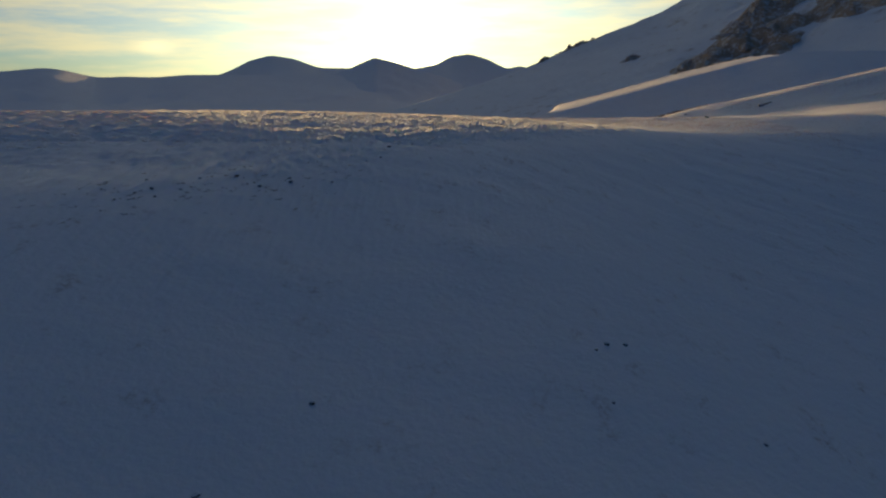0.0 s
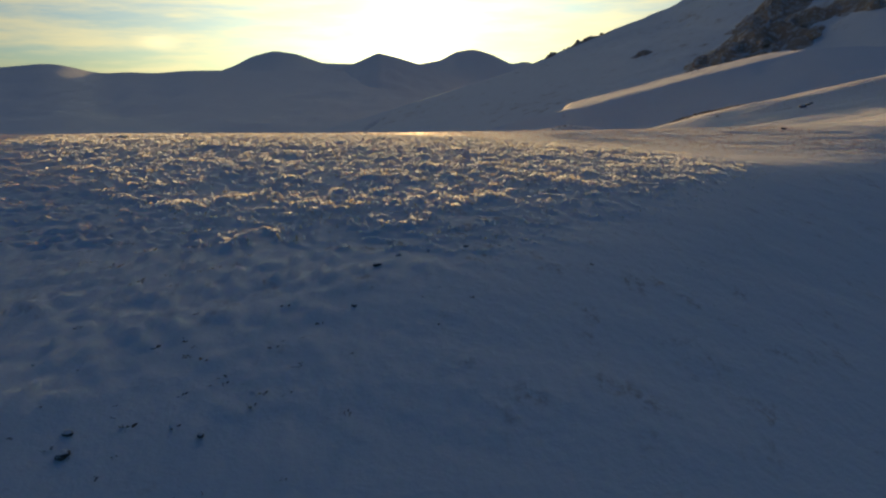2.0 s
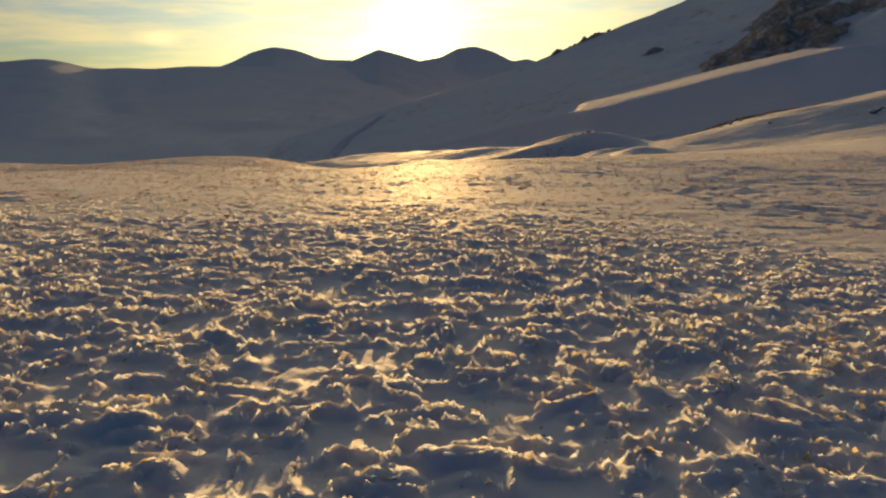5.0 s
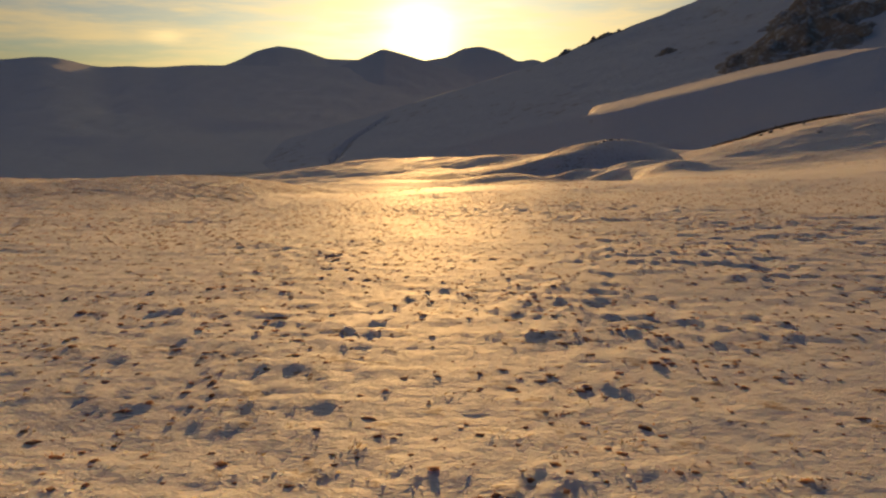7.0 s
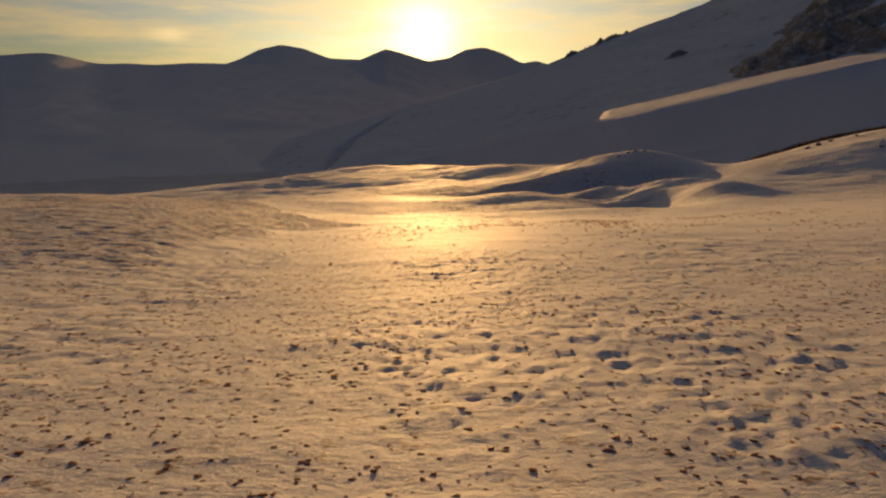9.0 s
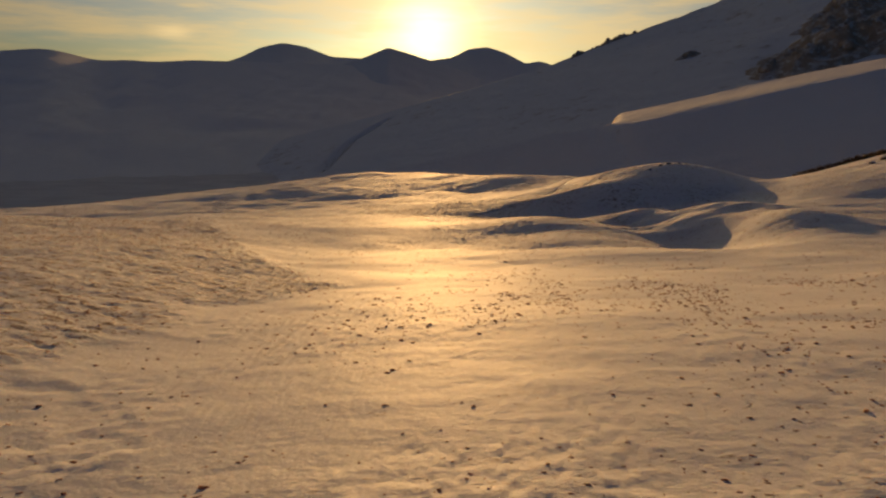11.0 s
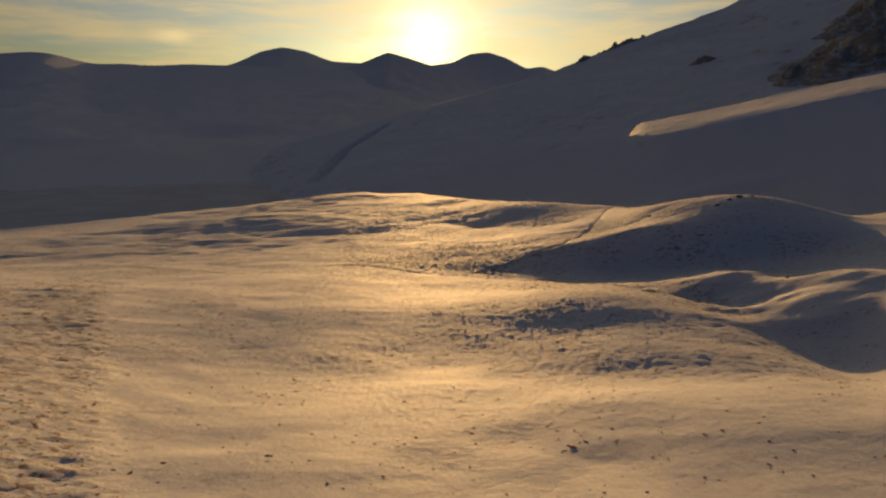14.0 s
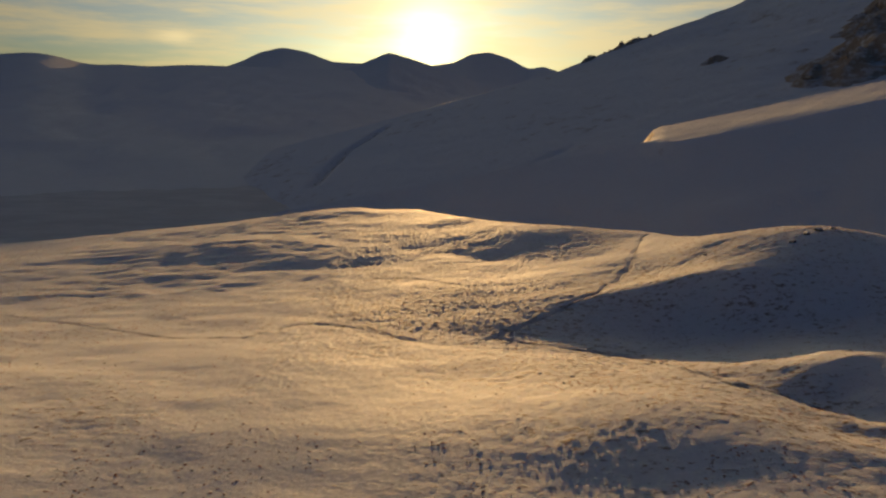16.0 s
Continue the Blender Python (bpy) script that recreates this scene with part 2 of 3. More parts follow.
def drawn(x, y):
    """The distance along the section: the far brow runs aslant, nearer where the ground rises and farther where it falls."""
    shift = np.interp(x, [-120, -70, -20, -5, 8, 25, 45], [50, 35, 18, 10, -9, -26, -32])
    return y - shift * ease(196, 196 + np.where(shift > 0, 1.95 * shift + 14, 26), y)


def hillside(x, y):
    """Height of the snowfield, its knolls and the valley floor, without the small relief."""
    left, right = np.logaddexp(0, -x / 4) * 4, np.logaddexp(0, x / 4) * 4
    left, right = 90 * np.tanh(left / 90), 400 * np.tanh(right / 400)
    v = drawn(x, y)
    left = left + 0.35 * np.logaddexp(0, (-np.maximum(x, -160) - 52) / 6) * 6 * ease(200, 260, y)
    z = spline(SECTION, 1, v) + spline(SECTION, 2, v) * left + spline(SECTION, 3, v) * right
    for cx, cy, h, sx, sy, turn in HOLLOWS + NEAR_KNOLLS + FAR_KNOLLS:
        z = z + h * bell(x, y, cx, cy, sx, sy, turn)
    z = z + 0.085 * np.logaddexp(0, (np.minimum(x, 230) - 62) / 9.0) * 9.0 * ease(95, 150, y) * ease(330, 215, y)
    z = z - 0.06 * ease(3, -4, x) * np.logaddexp(0, (32 - np.maximum(y, 21)) / 1.5) * 1.5
    return z - 0.275 * np.logaddexp(0, (brink(x) - y) / 1.1) * 1.1


def track(x, y, line, wide):
    """How near a place is to a footpath, 1 on it and 0 beside it."""
    near = np.full_like(x, 1e9)
    for (ax, ay), (bx, by) in zip(line, line[1:]):
        w = np.clip(((x - ax) * (bx - ax) + (y - ay) * (by - ay)) / ((bx - ax) ** 2 + (by - ay) ** 2), 0, 1)
        near = np.minimum(near, np.hypot(x - ax - w * (bx - ax), y - ay - w * (by - ay)))
    return np.exp(-(near / wide) ** 2)


PATHS = [
    ([(4, 178.2), (7.9, 182), (11.7, 185), (15.7, 187.8), (19, 191.5), (22, 197), (25, 204), (28, 211), (31, 216)], 0.17, 0.27),
    ([(-12.4, 182.6), (-7.3, 179.9), (-4.5, 177.3), (0.3, 175.6), (4, 178.2)], 0.11, 0.22),
    ([(-52, 193), (-40.6, 188), (-32, 183.4), (-25, 179.6), (-18, 178.3), (-14.5, 182.4), (-12.4, 182.6)], 0.07, 0.22),
    ([(4, 178.2), (14.5, 175.5), (16.9, 170.1), (18.8, 165.5), (21.1, 164.8), (24, 162)], 0.15, 0.27),
    ([(-9, 203), (-3.3, 201), (2.8, 196), (10.6, 195), (16.3, 194.7), (21, 195.7)], 0.07, 0.2),
]


def ridges(x, y, size, seed, octaves=2):
    """Noise with sharp narrow crests, from 0 to 1."""
    return 1 - np.abs(waves(x, y, size, seed, octaves, 0.45)) * 1.6


def on_bank(x, y):
    """1 on the rough bank beside the smooth drifted swale, with its curved edge."""
    edge = np.interp(y, [97, 106, 113, 117, 119, 123, 127, 133, 140, 147, 155, 170], [-14, -15, -12, -12.5, -9.5, -6.6, -8.8, -13, -17.8, -20.5, -25, -33])
    return ease(0.6, -2.2, x - edge + 1.2 * waves(x, y, 3.5, 63, 2)) * ease(88, 101, y + 4 * waves(x, y, 9.0, 68, 2)) * ease(188, 160, y)


def tussocky(x, y):
    """Where the ground is covered with tussocks, 0 to 1."""
    over = y - brink(x)
    top = ease(-1.5, 2.0, over) * (0.20 * ease(110, 85, y) + 0.80 * ease(61, 45, y)) * ease(22, 9, x + 0.55 * np.maximum(y - 40, 0))
    bank = 0.45 * on_bank(x, y)
    patches = 0.6 * ease(125, 160, y) * ease(0.0, 0.4, waves(x, y, 13.0, 21, 2)) * ease(262, 250, drawn(x, y))
    hollow = 0.3 * bell(x, y, 9, 154, 8, 4) + 0.25 * bell(x, y, 13, 146, 5, 2) + 0.4 * bell(x, y, 23, 158, 4, 6) + 0.7 * bell(x, y, -8, 222, 13, 9) + 0.8 * bell(x, y, 0, 188, 8, 5)
    scarp = 0.5 * bell(x, y, -6.5, 19.5, 7, 2.6, 28)
    return np.clip(top + bank + patches + hollow + scarp, 0, 1)


def rims(x, y):
    """The thin wandering crests between the small pans of the tussock field, 0 to 1."""
    sx, sy = x + 0.10 * waves(x, y, 0.4, 30), y + 0.10 * waves(x, y, 0.35, 33)
    fine = np.maximum(ridges(sx * 0.58 + 0.15 * sy, sy, 0.235, 12, 2), 0) ** 3.6
    return fine * np.maximum(0.78 + 0.38 * waves(x, y, 0.55, 36), 0.3)


def turf_cover(x, y):
    """How much withered turf comes through the snow, 0 on clean drifts to 1."""
    drift = bell(x, y, -9, 126, 6, 12, 12) + 0.9 * bell(x, y, -24, 175, 9, 6) + 0.6 * bell(x, y, -8, 157, 6, 5) + 0.6 * bell(x, y, 4, 163, 7, 2, -8) + 0.6 * bell(x, y, 12, 142, 9, 2)
    field = 0.48 * ease(48, 60, y) * ease(108, 92, y)
    far = ease(118, 156, y) * (0.40 + 0.60 * ease(-0.25, 0.3, waves(x, y, 7.0, 220, 3)))
    near_path = 0.7 * bell(x, y, 0, 187, 9, 6) + 0.6 * bell(x, y, 28, 191, 9, 6) + 0.5 * bell(x, y, 20, 158, 4, 8) + 0.75 * bell(x, y, 9, 168, 9, 5)
    cover = field + 0.8 * far + near_path
    return np.clip(np.maximum(cover * np.clip(1 - drift, 0, 1), 0.95 * on_bank(x, y)), 0, 1) * ease(330, 262, y)


def ground_height(x, y):
    """The snowfield with its hummocks, hollows and drifts."""
    z = hillside(x, y)
    near = ease(420, 250, y)
    rolling = (0.25 + 0.75 * ease(95, 140, y)) * (1 - 0.6 * bell(x, y, -4, 158, 16, 8))
    z = z + near * rolling * (0.30 * waves(x, y, 17.0, 3, 2) + 0.20 * waves(x, y * 1.5, 7.0, 8, 2))
    lumpy = ease(-2, -22, x) * ease(192, 204, y) * ease(262, 246, drawn(x, y)) + 3.0 * bell(x, y, 34, 163, 9, 5)
    z = z + lumpy * 0.24 * ridges(x * 0.5 + 1.6 * waves(x, y, 9, 61), y + 0.9 * waves(x, y, 5, 62), 4.4, 24, 3)
    turf = turf_cover(x, y) * ease(118, 138, y)
    z = z + (1 - 0.45 * bell(x, y, 11, 154, 9, 5)) * 0.07 * turf * np.maximum(ridges(x * 0.6 + 0.5 * waves(x, y, 1.3, 64), y + 0.2 * waves(x, y, 0.8, 67), 0.62, 65, 2), 0) ** 2.2 + 0.04 * turf * hummocks(x * 0.8, y, 0.55, 66, 0.5)
    t = tussocky(x, y)
    sx, sy = x + 0.13 * waves(x, y, 0.5, 30), y + 0.13 * waves(x, y, 0.45, 33)
    tall = (0.85 + 0.22 * waves(x, y, 2.0, 35, 2)) * (1 + 0.2 * ease(40, 46, y) * ease(62, 54, y))
    z = z + t * tall * (0.018 * hummocks(sx, sy, 0.36, 5) + 0.175 * rims(x, y) + 0.03 * hummocks(x, y, 0.9, 15))
    bank = on_bank(x, y)
    z = z + 0.08 * bank * np.maximum(ridges(x * 0.40, y, 0.46, 48, 2), 0) ** 2.0
    crust = ease(50, 62, y) * ease(128, 100, y) * (0.25 + 0.75 * ease(-0.3, 0.4, waves(x, y, 6.0, 27, 2)))
    z = z + 0.045 * crust * hummocks(x + 0.1 * waves(x, y, 0.4, 34), y, 0.4, 45, 0.5) + 0.058 * crust * np.maximum(ridges(x * 0.6 + 0.3 * waves(x, y, 1.1, 37), y, 0.6, 38, 2), 0) ** 2.0
    drift = waves(x * 0.7 + 2 * waves(x, y, 9, 60), y * 1.8, 2.6, 50, 3)
    z = z + near * 0.045 * drift * (1 - 0.5 * t)
    for line, deep, wide in PATHS:
        z = z - deep * (0.75 + 0.6 * waves(x, y, 1.7, 77, 2)) * track(x + 0.25 * waves(x, y, 1.1, 78), y + 0.4 * waves(x, y, 2.5, 79), line, wide)
    far = ease(430, 900, y)
    return z + far * 3 * waves(x, y, 260.0, 70, 4)


def hill_height(x, y):
    """The rocky hill that climbs from the valley on the sunless side."""
    main = np.interp(x, [-400, -90, -42, 37, 116, 148, 188, 255, 290, 360, 480, 900], [-120, -40, -26, -4, 19, 32, 48, 70, 86, 125, 210, 420])
    main = main - 0.14 * (750 - y) - 1.1 * np.logaddexp(0, (y - 750) / 1.2) * 1.2
    steep = ease(120, 330, x)
    main = main + (1.0 + 4.0 * steep) * waves(x, y, 60.0, 90, 5, 0.5) + 0.5 * waves(x, y, 14.0, 95, 3)
    gully = track(x, y, [(-52, 705), (-59, 690), (-68, 666), (-80, 643), (-88, 600), (-92, 560)], 5.0)
    crease = track(x, y, [(75, 480), (48, 466), (17, 458), (-20, 452)], 4.0)
    return main - 4.0 * gully - 1.2 * crease


def shoulder_height(x, d):
    """The spur in front of it, d metres behind its brow: a flat back, which catches the sun, and steep sides."""
    flat = 30 * ease(67, 80, x)
    near, shelf = np.maximum(-d, 0), 9.5 * ease(63, 71, x) * (1 - 0.35 * ease(85, 110, x)) * ease(160, 142, x)
    front = np.maximum(-0.03 * np.minimum(near, shelf) - 0.44 * np.maximum(near - shelf, 0), -0.30 * near)
    crest = np.interp(x, [-70, 72, 103, 128, 145, 170, 190, 210, 420], [-48.7, -11.8, -4.0, 2.9, 7.4, 13.3, 14.5, 13.5, 12.0])
    z = crest + front - 0.55 * np.maximum(d - flat, 0)
    z = z + 0.5 * ease(60, 90, x) * waves(x, d, 22.0, 97, 3) + 0.6 * ease(-24, -34, d) * waves(x, d, 18.0, 99, 4)
    z = z - 1.1 * np.maximum(0, waves(x, 0 * x, 24.0, 93, 3) + 0.1) * ease(-8, -22, d) * ease(70, 85, x)
    return z + 1.9 * bell(x, d, 80, -45, 13, 2.2, 8)


def land(name, xs, ys, height, surface):
    """A sheet of land over a grid of lines."""
    x, y = np.meshgrid(xs, ys)
    x, y = x.ravel(), y.ravel()
    z = height(x, y)
    return sheet(name, np.stack([x, y, z], 1), len(xs), len(ys), surface)


def sheet(name, places, columns, rows, surface):
    mesh = bpy.data.meshes.new(name)
    i = np.arange((rows - 1) * (columns - 1))
    a = i // (columns - 1) * columns + i % (columns - 1)
    quads = np.stack([a, a + 1, a + 1 + columns, a + columns], 1).astype(np.int32)
    mesh.vertices.add(len(places))
    mesh.vertices.foreach_set("co", places.astype(np.float32).ravel())
    mesh.loops.add(quads.size)
    mesh.loops.foreach_set("vertex_index", quads.ravel())
    mesh.polygons.add(len(quads))
    mesh.polygons.foreach_set("loop_start", np.arange(0, quads.size, 4, dtype=np.int32))
    mesh.polygons.foreach_set("use_smooth", np.ones(len(quads), dtype=bool))
    mesh.update(calc_edges=True)
    mesh.materials.append(surface)
    return new(name, mesh)


def growing(start, step, factor, end):
    out = [start]
    while out[-1] < end:
        step *= factor
        out.append(out[-1] + step)
    return np.array(out)


side = growing(8.0, 0.07, 1.028, 50.0)
side = np.concatenate([side, growing(side[-1], 1.2, 1.12, 3200.0)[1:]])
columns = np.concatenate([-side[::-1], np.arange(-8.0, 8.0, 0.07)[1:], side])
rows = np.concatenate([np.arange(-60, 0, 2.0), np.arange(0, 22, 0.4), np.arange(22, 27, 0.15), np.arange(27, 54, 0.062), np.arange(54, 60, 0.1), np.arange(60, 100, 0.16), np.arange(100, 135, 0.2),
                       np.arange(135, 205, 0.25), np.arange(205, 258, 0.34), growing(258, 0.45, 1.075, 4700.0)])
# the lines of the grid spread apart with distance
x, y = np.meshgrid(columns, rows)
x, y = (x * (1 + 1.3 * ease(115, 250, y))).ravel(), y.ravel()
ground = sheet("ground", np.stack([x, y, ground_height(x, y)], 1), len(columns), len(rows), SNOW)
turf = ground.data.attributes.new("turf", "FLOAT", "POINT")
turf.data.foreach_set("value", turf_cover(x, y).astype(np.float32))
tagged(ground, "wind-blown snowfield with tussocks, drifts and knolls", "snowfield", kind="structure")

# a rugged patch of bare rock stands out of the hill
def outcrop(name, label, cx, cy, rx, ry, turn, lift, seed, blocks):
    c, s = math.cos(radians(turn)), math.sin(radians(turn))
    u, v = np.meshgrid(np.linspace(-1, 1, 110), np.linspace(-1, 1, 90))
    u, v = u.ravel(), v.ravel()
    x, y = cx + u * rx * c - v * ry * s, cy + u * rx * s + v * ry * c
    edge = np.clip(1.0 - np.hypot(u, v) + 0.35 * waves(x, y, rx * 0.35, seed, 3), -0.4, 1)
    z = hill_height(x, y) + lift * (1.9 * edge * (0.35 + ridges(x, y, rx * 0.30, seed + 5, 5)) - 0.35)
    crag = tagged(new(name), label, "rock outcrop", group="crags on the hill")
    crag.location = (cx, cy, float(hill_height(np.array([cx]), np.array([cy]))[0]))
    face = sheet("rock_face", np.stack([x - cx, y - cy, z - crag.location.z], 1), 110, 90, CRAG)
    face.parent = crag
    rng = np.random.default_rng(seed)
    for k in range(blocks):
        u, v = rng.uniform(-0.75, 0.75), rng.uniform(-0.7, 0.5)
        bx, by = cx + u * rx * c - v * ry * s, cy + u * rx * s + v * ry * c
        block = broken_rock("boulder", rng.uniform(0.07, 0.17) * rx, seed + k, 0.8, CRAG)
        near = int(np.argmin((x - bx) ** 2 + (y - by) ** 2))
        block.parent = crag
        block.matrix_local = pose(bx - cx, by - cy, float(z[near]) - crag.location.z, rng.uniform(-25, 25), rng.uniform(-25, 25), rng.uniform(0, 360))
    return crag


def broken_rock(name, size, seed, tall, surface):
    """A broken boulder with blunt facets."""
    rng = np.random.default_rng(seed)
    bm = bmesh.new()
    bmesh.ops.create_icosphere(bm, subdivisions=3, radius=1.0)
    cuts = rng.normal(size=(9, 3))
    cuts /= np.linalg.norm(cuts, axis=1)[:, None]
    depth = rng.uniform(0.62, 0.95, 9)
    shape = np.array([1.0, rng.uniform(0.6, 0.95), tall * rng.uniform(0.8, 1.2)]) * size * 0.5
    for v in bm.verts:
        p = np.array(v.co)
        for c, d in zip(cuts, depth):
            over = p @ c - d
            if over > 0:
                p = p - c * over * 0.9
        p = p * (1 + 0.10 * noise.noise(Vector(p * 2.3) + Vector((seed, 0, 0))))
        v.co = p * shape
    for f in bm.faces:
        f.smooth = False
    mesh = bpy.data.meshes.new(name)
    bm.to_mesh(mesh)
    bm.free()
    mesh.materials.append(surface)
    return new(name, mesh)


hill = land("hill", np.concatenate([np.arange(-170, 330, 3.0), np.arange(330, 900, 8.0)]), np.concatenate([np.arange(300, 620, 3.0), np.arange(620, 740, 5.0), np.arange(740, 760, 1.0), np.arange(760, 1100, 12.0)]), hill_height, HILL)
brow = np.concatenate([np.arange(-110, -24, 2.5), np.arange(-24, -20, 0.4), np.arange(-20, -2, 1.0), np.arange(-2, 2, 0.25), np.arange(2, 28, 1.5), np.arange(28, 33, 0.25), np.arange(33, 90, 4.0)])
x, d = np.meshgrid(np.arange(-70, 420, 2.5), brow)
x, d = x.ravel(), d.ravel()
spur = sheet("spur", np.stack([x, 322 - 0.35 * (x - 72) + d, shoulder_height(x, d)], 1), len(np.arange(-70, 420, 2.5)), len(brow), FAR)
tagged(spur, "snowy spur with a sunlit flat back and shaded flank", "hill", kind="structure")
outcrop("rock_outcrop", "dark brown crag with snow in its cracks", 250, 458, 74, 46, 12, 7.5, 141, 12)
outcrop("rock_outcrop", "broad dark crag on the steep upper slope", 345, 440, 70, 50, 0, 9.0, 151, 10)
outcrop("rock_outcrop", "snow-streaked brown crag high on the slope", 292, 522, 52, 34, 20, 7.0, 181, 8)
outcrop("rock_outcrop", "small dark rock patch on the snowy hill", 193, 562, 11, 9, 0, 2.0, 161, 4)
outcrop("rock_outcrop", "low rocky rim along the hill crest", 184, 742, 34, 8, 0, 2.2, 171, 6)
outcrop("rock_outcrop", "rounded rocky knob on the hill crest", 148, 742, 8, 6, 0, 2.6, 175, 3)
tagged(hill, "steep hillside of snow and dark rock in shade", "hill", kind="structure")


def mountain(name, label, crest, distance, foot, base=-78.0, rough=10.0, seed=1, lean=1.7):
    """A mountain seen from the snowfield: crest gives bearing and height in degrees, all at one distance."""
    bearing = np.linspace(crest[0][0], crest[-1][0], 220)
    angle = np.interp(bearing, [c[0] for c in crest], [c[1] for c in crest])
    w = np.exp(-0.5 * (np.arange(-8, 9) / 3.0) ** 2)
    angle = np.convolve(np.pad(angle, 8, mode="edge"), w / w.sum(), mode="valid")
    reach = np.concatenate([np.linspace(foot, distance - 3, 90), [distance - 0.5, distance, distance + 3], np.linspace(distance, distance * 1.12, 16)[1:]])
    b, r = np.meshgrid(np.radians(bearing), reach)
    top = np.tile(distance * np.tan(np.radians(angle)), (len(reach), 1))
    up = np.clip((r - foot) / (distance - foot), 0, 1) ** lean
    down = np.clip((r - distance) / (distance * 0.12), 0, 1)
    x, y = r * np.sin(b), 60 + r * np.cos(b)
    z = base + (top - base) * (up - 0.9 * down)
    bumpy = np.sin(np.pi * np.clip((r - foot) / (distance - foot), 0, 1)) ** 0.7 * (r < distance)
    z = z + (bumpy * rough + 0.15 * rough) * waves(x.ravel(), y.ravel(), distance * 0.10, seed, 6, 0.5).reshape(x.shape)
    z = z + bumpy * 0.5 * rough * (ridges(x.ravel() , 0.45 * y.ravel(), distance * 0.045, seed + 3, 4).reshape(x.shape) - 0.5)
    ob = sheet(name, np.stack([x.ravel(), y.ravel(), z.ravel()], 1), len(bearing), len(reach), FAR)
    return tagged(ob, label, "mountain", group="mountains round the valley", kind="structure")


mountain("mountain", "long snowy mountain ridge in shade across the valley",
         [(-62, 1.2), (-50, 2.2), (-42, 1.5), (-34.3, 1.86), (-31.6, 2.26), (-29.9, 1.9), (-28.2, 1.25), (-26.2, 1.55), (-24.1, 1.3), (-21.5, 1.6), (-19.2, 1.55), (-17, 1.55), (-14, 1.5), (-8, 1.45), (-4, 1.1), (2, 0.2), (8, -0.8)],
         1800, 420, rough=7, seed=101, lean=1.75)
mountain("mountain", "rounded snowy mountain dome in the distance",
         [(-21, 0.6), (-18.5, 1.5), (-17.3, 1.9), (-15.6, 2.75), (-13.7, 3.2), (-11.7, 2.9), (-9.5, 2.1), (-8, 2.05), (-6, 2.0), (-3, 1.4), (0, 0.6)],
         3000, 1500, rough=7, seed=111, lean=1.5)
mountain("mountain", "snowy mountain peak below the low sun",
         [(-11, 0.6), (-8, 1.6), (-6.4, 2.15), (-4.4, 3.0), (-2.8, 2.6), (-0.8, 2.0), (1.2, 1.4), (4, 0.4)], 1850, 900, rough=6, seed=121)
mountain("mountain", "twin-topped snowy mountain beside the sun",
         [(-3, 0.8), (-0.7, 1.9), (1.4, 2.2), (2.9, 2.95), (4.6, 3.15), (6.3, 2.65), (8.1, 1.75), (9.4, 1.98), (11, 1.5), (14, 0.9)], 2500, 1300, rough=7, seed=131)


# ---- things on the snow ----
def backlit(graph, shader, colour, share):
    """Thin dry leaves let some of the light through."""
    thin = graph.add("ShaderNodeBsdfTranslucent", Color=colour)
    both = graph.add("ShaderNodeMixShader")
    both.inputs[0].default_value = share
    graph.tree.links.new(shader.outputs[0], both.inputs[1])
    graph.tree.links.new(thin.outputs[0], both.inputs[2])
    end = next(n for n in graph.tree.nodes if n.type == "OUTPUT_MATERIAL")
    graph.tree.links.new(both.outputs[0], end.inputs[0])


def dry_stems(graph, shader, where):
    node = graph.add("ShaderNodeNewGeometry")
    lone = node.outputs["Random Per Island"]
    colour = graph.mix(lone, (0.30, 0.21, 0.09), (0.62, 0.50, 0.24))
    frost = graph.ramp(lone, 0.3, 0.6)
    colour = graph.mix(frost, colour, (0.85, 0.83, 0.78))
    graph.put(shader.inputs["Base Color"], colour)
    graph.put(shader.inputs["Roughness"], 0.85)
    backlit(graph, shader, colour, 0.6)


def dark_stone(graph, shader, where):
    broad, fine = graph.noise(where, 1.3, 5.0, 0.6), graph.noise(where, 11.0, 5.0, 0.7)
    colour = graph.mix(broad, (0.045, 0.04, 0.036), (0.16, 0.13, 0.10))
    colour = graph.mix(graph.ramp(fine, 0.55, 0.75), colour, (0.22, 0.20, 0.16))
    up = graph.add("ShaderNodeSeparateXYZ", Vector=graph.add("ShaderNodeNewGeometry").outputs["Normal"]).outputs[2]
    dust = graph.ramp(graph.math("ADD", up, graph.math("MULTIPLY", fine, 0.6)), 0.6, 1.1)
    graph.put(shader.inputs["Base Color"], graph.mix(graph.math("MULTIPLY", dust, 0.9), colour, (0.78, 0.79, 0.82)))
    graph.put(shader.inputs["Roughness"], 0.9)
    relief(graph, shader, graph.math("ADD", broad, graph.math("MULTIPLY", fine, 0.3)), 0.6, 0.12)


def dark_heath(graph, shader, where):
    lone = graph.add("ShaderNodeNewGeometry").outputs["Random Per Island"]
    graph.put(shader.inputs["Base Color"], graph.mix(lone, (0.05, 0.034, 0.022), (0.20, 0.13, 0.07)))
    graph.put(shader.inputs["Roughness"], 0.9)



